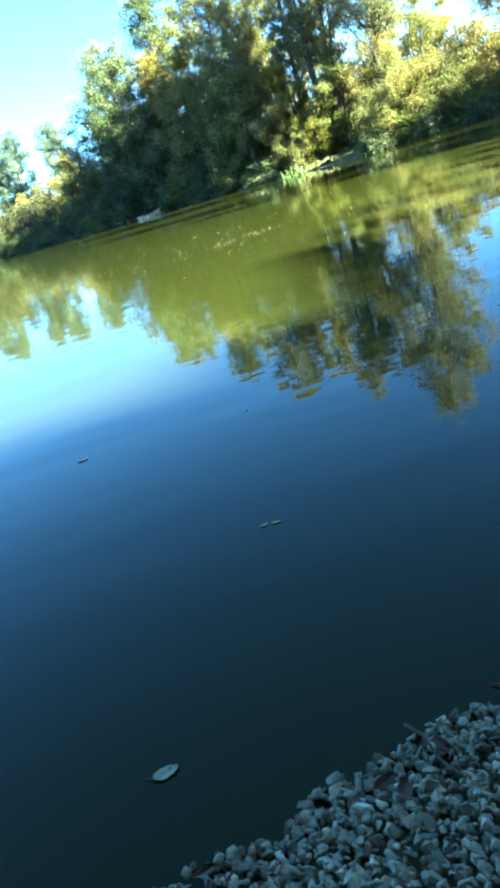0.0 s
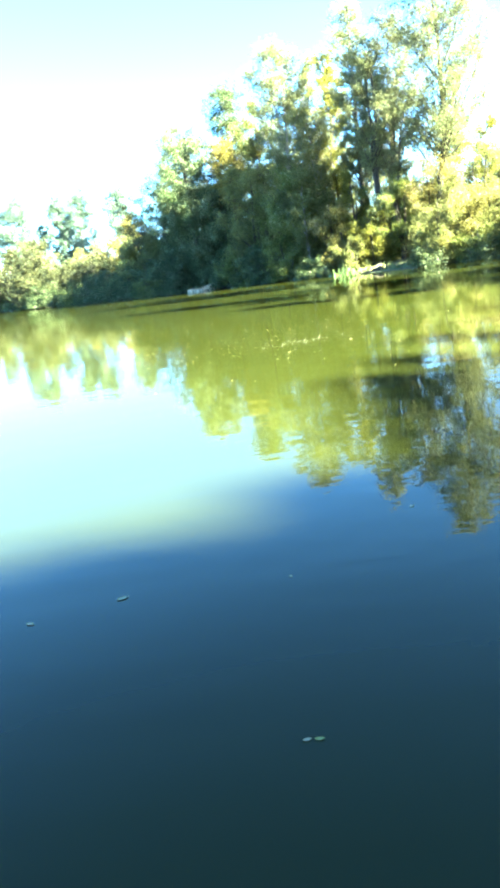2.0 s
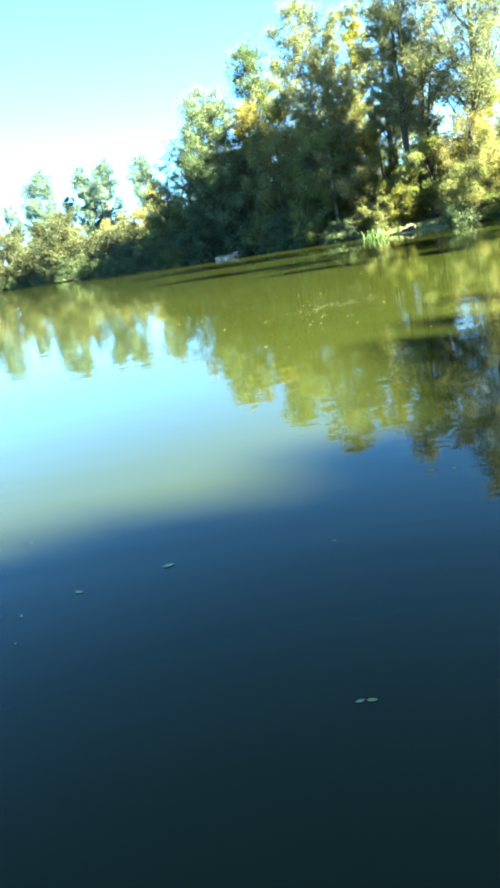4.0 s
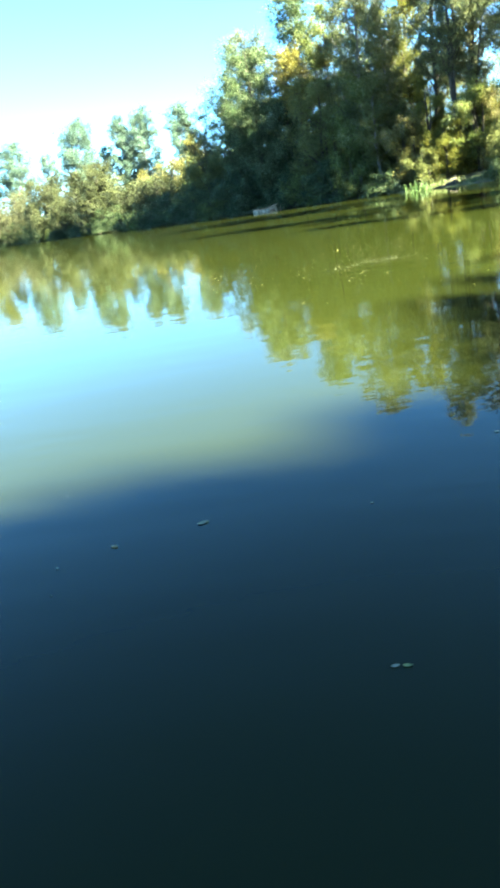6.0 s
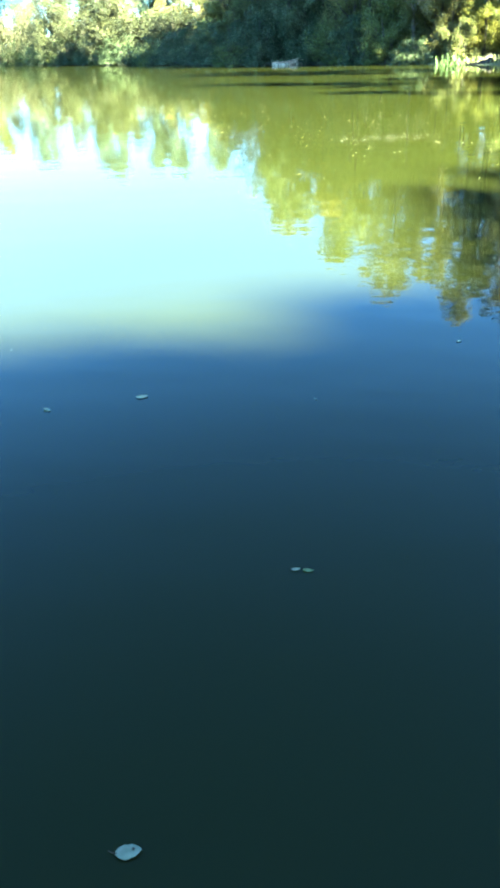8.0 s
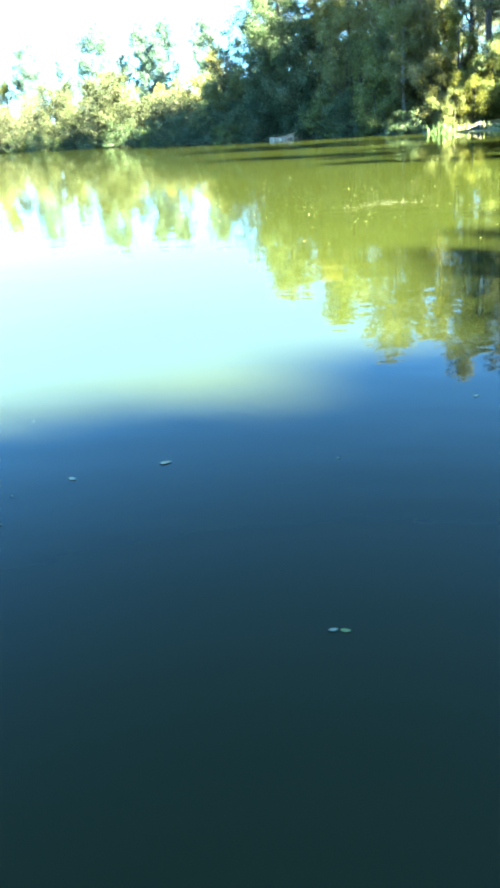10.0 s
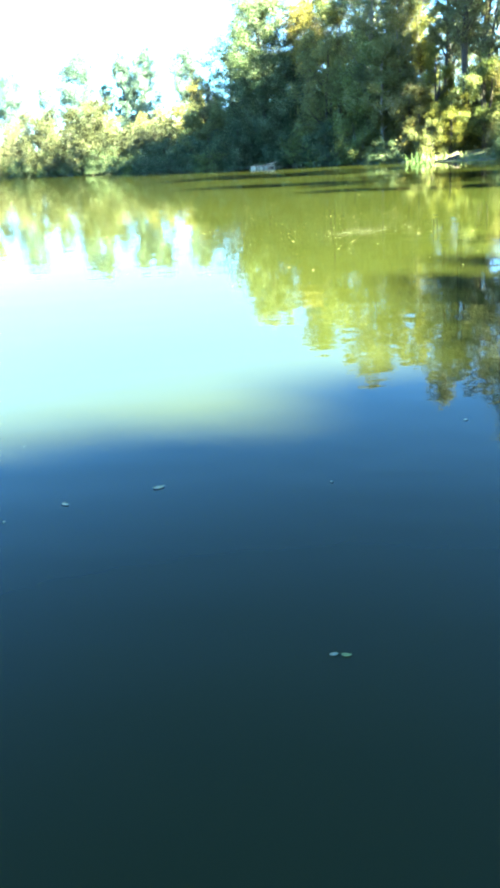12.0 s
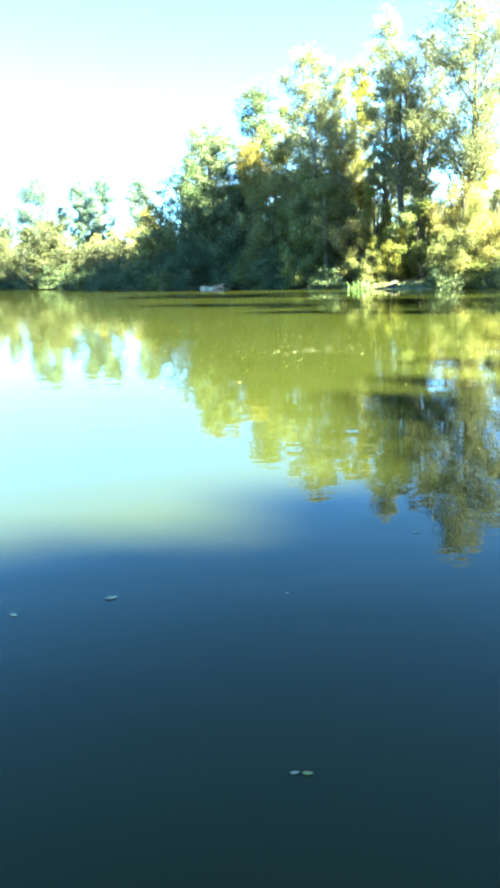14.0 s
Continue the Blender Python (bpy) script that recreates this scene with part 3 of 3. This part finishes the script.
shade_row(14.0, 0.3, 0.9, 0.95, -12.0, -0.5)
shade_row(14.0, 0.3, 0.45, 0.5, -0.5, 9.0)
shade_row(14.0, 0.3, 2.1, 0.6, 10.0, 26.0)
shade_row(19.0, 1.6, 2.4, 2.3, -13.0, 7.5)
shade_row(9.5, 0.9, 1.2, 1.4, -7.0, 6.0)
shade_row(5.2, 1.2, 2.4, 2.0, -9.0, 1.5, 0.3)


def overhanging(x, y, height, reach, seed):
    """An unseen tree added behind the gravel; its high boughs keep skylight off the near water."""
    return tree("oak", x, y, height, reach, "round", "green", 15000, "unseen tall oak added to keep skylight off the gravel and near water", seed, foot=0.38, size=0.62, clump=0.3, group=NEAR, limbs=50, rise=0.3, sprays=0)


overhanging(-1.8, -4.4, 12.5, 5.4, 98)
overhanging(-8.5, -4.0, 16.0, 6.8, 99)
overhanging(-16.0, -4.5, 17.0, 7.0, 96)
overhanging(2.5, -8.0, 15.0, 5.6, 97)
overhanging(-4.5, -9.5, 19.0, 7.0, 95)
# three more out of view on the left, added to block the low sky
for across, towards in ((-7.0, -1.5), (-10.0, -5.0), (-13.5, -9.0)):
    oak(*in_sun_line(across, towards), 10.5, 2.6, 500 + int(-across), 0.15)
# two alders out of view, added only to darken the foot of the stand
EDGE = "unseen broad alder added on the near bank to shade the far shrubs"
tree("alder", 22.0, 34.6, 8.0, 2.4, "round", "green", 6000, EDGE, 103, foot=0.04, size=0.4, clump=0.36, group=NEAR, limbs=26, sprays=0)
tree("alder", 24.5, 37.5, 7.5, 2.4, "round", "green", 6000, EDGE, 104, foot=0.04, size=0.4, clump=0.36, group=NEAR, limbs=26, sprays=0)
SLIM = "slender tall poplar on the near bank"
for across, ahead, reach, seed in ((36.2, 30.0, 2.0, 101), (38.6, 31.0, 2.0, 102), (28.5, 22.5, 1.8, 105), (31.2, 16.0, 1.8, 106), (24.2, 13.5, 1.4, 107), (26.4, 12.0, 1.2, 108)):
    x, y = in_sun_line(across, 10.0)
    tree("poplar", x, y, (ahead + 10.0) * math.tan(radians(SUN_ELEVATION)), reach, "poplar", "green", 10000, SLIM, seed, foot=0.1, size=0.36, clump=0.36, group=NEAR, limbs=26, sprays=0)


# the thicket that fills the stand and the low ground behind it
def thicket():
    rng = np.random.default_rng(77)
    line = [(-52, 112), (-40, 109), (-28, 98), (-17, 86), (-8, 72), (-3, 66), (3, 61), (9, 53), (13, 48.5), (19, 46), (26, 42)]
    centres = []
    for (ax, ay), (bx, by) in zip(line, line[1:]):
        for _ in range(60):
            k, back = rng.uniform(), rng.uniform(0, 5)
            x, y = ax + (bx - ax) * k + back * 0.4, ay + (by - ay) * k + back
            centres.append((x, y, ground_z(x, y) + rng.uniform(0.1, 3.0)))
    centres = np.array(centres)
    radii = rng.uniform(0.8, 1.6, len(centres))
    v, f = leaf_cloud(rng, centres, radii, np.full(len(centres), 150), 0.36, 0.2)
    return tagged(new("thicket", mesh_from("thicket", v, f, LEAVES["deep"])), "dark tangled undergrowth between and behind the trees", "undergrowth", kind="stuff")


thicket()


# ---- on the far edge: a moored boat, a sandy landing, reeds ----
def rowing_boat(m, long, high, paint, label):
    boat = tagged(new("rowing_boat"), label, "boat", "boats under the trees")
    boat.matrix_world = m
    # hull: stations from the blunt stern to the raised bow
    stations = [(x * long / 2.35, w, top * high) for x, w, top in ((-1.15, 0.42, 0.33), (-0.7, 0.50, 0.31), (0.0, 0.52, 0.31), (0.6, 0.45, 0.34), (1.0, 0.27, 0.39), (1.2, 0.10, 0.44))]
    bm = bmesh.new()
    rings = []
    for x, w, top in stations:
        keel = -0.10 + max(0, x - 0.5) * 0.2
        outer = [(x, -w, top), (x, -w * 0.86, keel), (x, w * 0.86, keel), (x, w, top)]
        inner = [(x, w - 0.035, top), (x, w * 0.84 - 0.03, keel + 0.05), (x, -w * 0.84 + 0.03, keel + 0.05), (x, -w + 0.035, top)]
        rings.append([bm.verts.new(c) for c in outer + inner])
    for a, b in zip(rings, rings[1:]):
        for i in range(8):
            bm.faces.new((a[i], b[i], b[(i + 1) % 8], a[(i + 1) % 8]))
    bm.faces.new(rings[0][:4])
    bm.faces.new(rings[0][4:])
    bm.faces.new(rings[-1][:4])
    bmesh.ops.recalc_face_normals(bm, faces=bm.faces)
    part("hull", bm, boat, mat=paint)
    for side in (-1, 1):
        v, f = tube([(x, side * w, top + 0.012) for x, w, top in stations], [0.028] * len(stations), 6)
        part("gunwale", mesh_from("gunwale", v, f, PLANK, True), boat)
    for at in (-0.25, 0.15):
        part("thwart", box_mesh(0.2, 0.88, 0.035, PLANK), boat).location = (at * long, 0, 0.24 * high)
    part("deck", box_mesh(0.3 * long, 0.62, 0.03, PLANK), boat, "bleached wooden fore deck").matrix_local = pose(0.3 * long, 0, 0.41 * high, 0, -6, 0)
    return boat


def box_mesh(a, b, c, mat, bevel=0.006):
    bm = bmesh.new()
    bmesh.ops.create_cube(bm, size=1, matrix=Matrix.Diagonal((a, b, c, 1)))
    bmesh.ops.bevel(bm, geom=bm.edges[:], offset=min(bevel, c * 0.3), segments=2, affect="EDGES")
    me = bpy.data.meshes.new("board")
    bm.to_mesh(me)
    bm.free()
    me.materials.append(mat)
    return me


rowing_boat(pose(-2.55, 58.3, -0.08, 0, 1, -6), 1.4, 0.75, HULL, "weathered white flat-bottomed boat moored under the trees")
rowing_boat(pose(-1.3, 58.1, 0.08, 0, -12, 8), 1.65, 0.95, PLANK, "bleached brown wooden boat drawn up beside the white one")


def landing():
    """A trodden sandy way that comes down to the water over a dark cut bank."""
    rng = np.random.default_rng(5)
    nx, ny = 16, 14
    top, bank = [], []
    for j in range(ny):
        for i in range(nx):
            u, v = i / (nx - 1), j / (ny - 1)
            x = 7.65 + 1.15 * u + 0.4 * v
            y = 45.3 - 0.7 * u + 2.4 * v
            z = 0.05 + 0.26 * u ** 1.3 + 0.16 * v * (0.2 + 0.8 * u) + 0.03 * math.sin(7 * u + 2) + rng.normal(0, 0.02)
            top.append((x, y, z))
    faces = [(j * nx + i, j * nx + i + 1, (j + 1) * nx + i + 1, (j + 1) * nx + i) for j in range(ny - 1) for i in range(nx - 1)]
    way = tagged(new("sandy_path"), "pale trodden sandy path coming down to the water", "path", kind="structure")
    part("sand", mesh_from("sand", top, faces, SAND, True), way)
    for k in range(4):
        for i in range(nx):
            x, y, z = top[i]
            d = k / 3
            bank.append((x - 0.03 - 0.10 * d + rng.normal(0, 0.015), y - 0.05 - 0.16 * d + rng.normal(0, 0.02), (z - 0.01) * (1 - d) - 0.25 * d))
    faces = [(j * nx + i, (j + 1) * nx + i, (j + 1) * nx + i + 1, j * nx + i + 1) for j in range(3) for i in range(nx - 1)]
    side = []
    for k in range(4):
        for j in range(ny):
            x, y, z = top[j * nx + nx - 1]
            d = k / 3
            side.append((x + 0.02 + 0.12 * d + rng.normal(0, 0.015), y + rng.normal(0, 0.02), (z - 0.01) * (1 - d) - 0.25 * d))
    sides = [(j * ny + i, j * ny + i + 1, (j + 1) * ny + i + 1, (j + 1) * ny + i) for j in range(3) for i in range(ny - 1)]
    part("cut_bank", mesh_from("cut_bank", side, sides, EARTH, True), way, "dark damp earth face")
    part("cut_bank", mesh_from("cut_bank", bank, faces, EARTH, True), way, "dark damp earth face")
    return way


landing()


def blades(name, label, spots, count, tall, wide, mat, seed, kind="stuff"):
    """Upright bent blades round the given spots, as one tangle."""
    rng = np.random.default_rng(seed)
    verts, faces = [], []
    for sx, sy, spread in spots:
        for _ in range(count):
            x, y = sx + rng.normal(0, spread), sy + rng.normal(0, spread)
            z = min(ground_z(x, y), 0.6) - 0.05
            h, a = tall * rng.uniform(0.45, 1.15), rng.uniform(0, 6.28)
            b = rng.uniform(0.05, 0.55) * h
            px, py = math.cos(a + 1.57) * wide / 2, math.sin(a + 1.57) * wide / 2
            k = len(verts)
            for q, s in ((0, 1.0), (0.5, 0.9), (0.85, 0.55)):
                cx, cy, cz = x + math.cos(a) * b * q * q, y + math.sin(a) * b * q * q, z + h * q * (1 - 0.12 * q)
                verts += [(cx - px * s, cy - py * s, cz), (cx + px * s, cy + py * s, cz)]
            verts.append((x + math.cos(a) * b, y + math.sin(a) * b, z + h * 0.9))
            verts.append((x + math.cos(a) * b * 1.02, y + math.sin(a) * b * 1.02, z + h * 0.9))
            faces += [(k, k + 1, k + 3, k + 2), (k + 2, k + 3, k + 5, k + 4), (k + 4, k + 5, k + 7, k + 6)]
    return tagged(new(name, mesh_from(name, verts, faces, mat)), label, "reeds" if name == "reeds" else "grass", kind=kind)


blades("reeds", "bright green reeds standing in the water by the landing", [(6.3, 45.9, 0.22), (6.75, 45.4, 0.28), (7.1, 45.1, 0.2)], 42, 0.75, 0.04, REED, 3)
bank_spots = []
for (ax, ay), (bx, by) in zip(SHORE[9:18], SHORE[10:19]):
    for q in range(9):
        k = (q + random.random()) / 9
        bank_spots.append((ax + (bx - ax) * k + 0.45, ay + (by - ay) * k + 0.6, 0.3))
bank_spots += [(7.4 + 0.25 * q, 47.2 + 0.05 * q, 0.3) for q in range(9)] + [(7.75 + 0.22 * q, 45.5 + 0.12 * q, 0.1) for q in range(4)]
blades("bank_grass", "rough grass and sedge fringing the far bank", bank_spots, 20, 0.34, 0.045, GRASS, 4)


# ---- leaves afloat ----
def leaf_thing(length, width, mat, seed, stem=True, curl=0.1, label="", group="leaves floating on the pond"):
    """A fallen leaf with blade, raised midrib and stalk."""
    rng = np.random.default_rng(seed)
    bm = bmesh.new()
    n = 9
    rows = []
    for i in range(n):
        u = i / (n - 1)
        w = width * 0.5 * math.sin(math.pi * min(1, u * 0.94 + 0.03)) ** 0.75 * (1.12 - 0.35 * u)
        x = (u - 0.5) * length
        lift = curl * length * (u - 0.5) ** 2
        rows.append([bm.verts.new((x, s * w * (1 + rng.normal(0, 0.05)), lift + abs(s) * curl * width * 0.5 + 0.003)) for s in (-1, -0.5, 0, 0.5, 1)])
    for a, b in zip(rows, rows[1:]):
        for i in range(4):
            bm.faces.new((a[i], a[i + 1], b[i + 1], b[i]))
    bmesh.ops.solidify(bm, geom=bm.faces[:], thickness=0.0012)
    bmesh.ops.recalc_face_normals(bm, faces=bm.faces)
    thing = tagged(new("floating_leaf"), label, "leaf", group)
    part("blade", bm, thing, mat=mat)
    if stem:
        v, f = tube([(-0.5 * length + 0.004, 0, 0.006), (-0.62 * length, 0.004, 0.005), (-0.78 * length, 0.012, 0.004)], [0.0014, 0.0011, 0.0008], 5)
        part("stalk", mesh_from("stalk", v, f, LEAF_BROWN, True), thing)
    return thing


near_leaf = leaf_thing(0.062, 0.042, LEAF_PALE, 1, label="pale oval leaf with a stalk floating on dark water")
near_leaf.matrix_world = pose(-0.343, 1.206, 0.0, 0, 0, 14)
part("spot", mesh_from("spot", [(0.008, 0.002, 0.0065), (0.014, -0.001, 0.0068), (0.016, 0.005, 0.007), (0.011, 0.008, 0.0068)], [(0, 1, 2, 3)], LEAF_BROWN), near_leaf, "dark brown spot")
a = leaf_thing(0.038, 0.020, LEAF_GREEN, 2, stem=False, curl=0.09, label="curled yellow-green leaf afloat beside a pale one")
a.matrix_world = pose(0.064, 2.30, 0.0, 0, 0, -8)
b = leaf_thing(0.034, 0.018, LEAF_PALE, 3, stem=False, curl=0.09, label="pale curled leaf afloat beside a green one")
b.matrix_world = pose(0.020, 2.305, 0.0, 0, 0, 10)
c = leaf_thing(0.066, 0.04, LEAF_PALE, 4, stem=False, curl=0.09, label="upturned pale leaf floating alone")
c.matrix_world = pose(-0.859, 3.796, 0.0, 0, 0, 20)
d = leaf_thing(0.05, 0.03, LEAF_PALE, 6, stem=False, curl=0.09, label="small pale leaf floating alone")
d.matrix_world = pose(-1.336, 3.636, 0.0, 0, 0, -30)

SUNNY = "yellow fallen leaf floating on the sunlit water"
afloat = [leaf_thing(0.07, 0.045, LEAF_YELLOW, 20, stem=False, curl=0.3, label=SUNNY), leaf_thing(0.07, 0.05, LEAF_YELLOW, 21, stem=False, curl=0.6, label=SUNNY)]
afloat[0].matrix_world = pose(-0.2, 11.2, 0, 0, 0, 20) @ Matrix.Scale(0.65, 4)
afloat[1].matrix_world = pose(2.1, 10.4, 0, 0, 0, 70) @ Matrix.Scale(0.65, 4)
rng = random.Random(8)
for k in range(270):
    # a drifting raft of leaves, thickest in its middle
    if k < 190:
        x, y = rng.gauss(0.0, 1.5), rng.gauss(16.6, 2.8)
    elif k < 225:
        x, y = rng.uniform(0.5, 5.5), rng.uniform(11.5, 18.0)
    else:
        x, y = rng.uniform(-3.0, 7.0), rng.uniform(16.0, 26.0)
    copy_thing(afloat[k % 2], pose(x, y, 0.001, 0, 0, rng.uniform(0, 360)) @ Matrix.Scale(rng.uniform(0.32, 0.72), 4))
DULL = "small dull leaf floating on shaded water"
few = leaf_thing(0.036, 0.024, LEAF_PALE, 23, stem=False, curl=0.09, label=DULL)
few.matrix_world = pose(0.95, 4.6, 0, 0, 0, 30)
rng = random.Random(31)
for k in range(10):
    copy_thing(few, pose(rng.uniform(-2.6, 2.4), rng.uniform(2.6, 5.2), 0.001, 0, 0, rng.uniform(0, 360)) @ Matrix.Scale(rng.uniform(0.3, 0.6), 4))


def drift_film():
    """Tiny pale flakes gathered in a thin drifting streak."""
    rng = np.random.default_rng(15)
    n = 300
    x = rng.normal(1.15, 0.42, n)
    y = 15.0 + 0.25 * (x - 1.15) + rng.normal(0, 0.22, n)
    s, a = rng.uniform(0.004, 0.009, n), rng.uniform(0, 6.28, n)
    c = np.stack([x, y, np.full(n, 0.004)], 1)
    u = np.stack([np.cos(a), np.sin(a), np.zeros(n)], 1) * s[:, None]
    w = np.stack([-np.sin(a), np.cos(a), np.zeros(n)], 1) * s[:, None] * 0.6
    v = np.stack([c - u, c - w, c + u, c + w], 1).reshape(-1, 3)
    return tagged(new("floating_film", mesh_from("floating_film", v, np.arange(4 * n).reshape(-1, 4), LEAF_PALE)), "thin streak of pale flakes drifting on the pond", "film", kind="stuff")


drift_film()


# ---- the gravel underfoot ----
def edge_y(x):
    return 0.985 + 0.28 * x + 0.02 * math.sin(9 * x) + 0.012 * math.sin(23 * x + 1)


def stone_mesh(seed):
    """An angular pebble: the hull of a few points on a squashed ball."""
    r = np.random.default_rng(seed)
    bm = bmesh.new()
    for p in r.normal(size=(15, 3)):
        p = p / np.linalg.norm(p) * r.uniform(0.86, 1.1)
        bm.verts.new((p[0], p[1] * r.uniform(0.72, 0.8), p[2] * 0.55))
    bmesh.ops.convex_hull(bm, input=bm.verts)
    bmesh.ops.delete(bm, geom=[v for v in bm.verts if not v.link_faces], context="VERTS")
    me = bpy.data.meshes.new("stone")
    bm.to_mesh(me)
    bm.free()
    me.materials.append(STONE)
    return me


def bank_z(x, y):
    return 0.19 * (edge_y(x) - y) + 0.004


gravel = tagged(new("gravel_bank"), "grey crushed gravel bank meeting the dark water", "gravel", kind="structure")
bed_verts, bed_faces = [], []
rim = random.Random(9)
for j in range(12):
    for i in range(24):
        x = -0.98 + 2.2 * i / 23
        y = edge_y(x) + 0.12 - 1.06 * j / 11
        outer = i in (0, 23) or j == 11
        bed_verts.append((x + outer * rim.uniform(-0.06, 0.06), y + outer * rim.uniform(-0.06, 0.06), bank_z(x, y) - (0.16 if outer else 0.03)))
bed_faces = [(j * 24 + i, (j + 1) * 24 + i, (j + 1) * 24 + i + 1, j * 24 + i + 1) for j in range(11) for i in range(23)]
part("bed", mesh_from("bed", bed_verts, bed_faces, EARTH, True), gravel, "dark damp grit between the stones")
shapes = [stone_mesh(s) for s in range(14)]
rng = random.Random(4)
placed = []
for k in range(7500):
    x, off = rng.uniform(-0.9, 1.15), rng.uniform(-0.03, 0.9) if k > 3400 else rng.uniform(-0.03, 0.42)
    y = edge_y(x) - off
    s = rng.choice((0.007, 0.009, 0.012, 0.014, 0.018)) * rng.uniform(0.8, 1.25)
    if off < 0 and rng.random() < 0.65:
        continue
    placed.append((off if -0.3 < x < 0.75 else 9 + off, x, y, bank_z(x, y) + s * rng.uniform(0.0, 0.5), s, rng.randrange(14), [rng.uniform(0, 360) for _ in range(3)]))
placed.sort()
for off, x, y, z, s, k, turn in placed[:300]:
    ob = part("stone", shapes[k], gravel)
    ob.matrix_world = pose(x, y, z, turn[0] * 0.2, turn[1] * 0.2, turn[2]) @ Matrix.Scale(s, 4)
solid = [(np.array([v.co for v in me.vertices]), np.array([tuple(f.vertices) for f in me.polygons])) for me in shapes]
many = []
for off, x, y, z, s, k, turn in placed[300:]:
    m = np.array(pose(x, y, z, turn[0] * 0.2, turn[1] * 0.2, turn[2]) @ Matrix.Scale(s, 4))
    many.append((solid[k][0] @ m[:3, :3].T + m[:3, 3], solid[k][1]))
tagged(part("loose_gravel", mesh_from("loose_gravel", *joined(many), STONE), gravel), kind="stuff")

WET = "wet brown leaf lying on the gravel"
brown = leaf_thing(0.05, 0.03, LEAF_BROWN, 31, curl=0.15, label=WET, group="leaves on the gravel")
brown.name = "fallen_leaf"
brown.matrix_world = pose(0.22, 1.03, bank_z(0.22, 1.03) + 0.028, 8, 5, 60)
for x, y, turn in ((0.25, 0.99, 110), (0.12, 0.94, 20), (0.15, 0.90, 75), (-0.25, 0.87, 200), (0.42, 1.12, 150)):
    copy_thing(brown, pose(x, y, bank_z(x, y) + 0.03, 10, -6, turn))
v, f = tube([(0.20, 1.09, 0.035), (0.225, 1.03, 0.05), (0.235, 0.96, 0.048), (0.26, 0.90, 0.055)], [0.004, 0.0038, 0.003, 0.002], 6)
tagged(new("twig", mesh_from("twig", v, f, BARK, True)), "thin dark twig lying on the gravel", "twig")
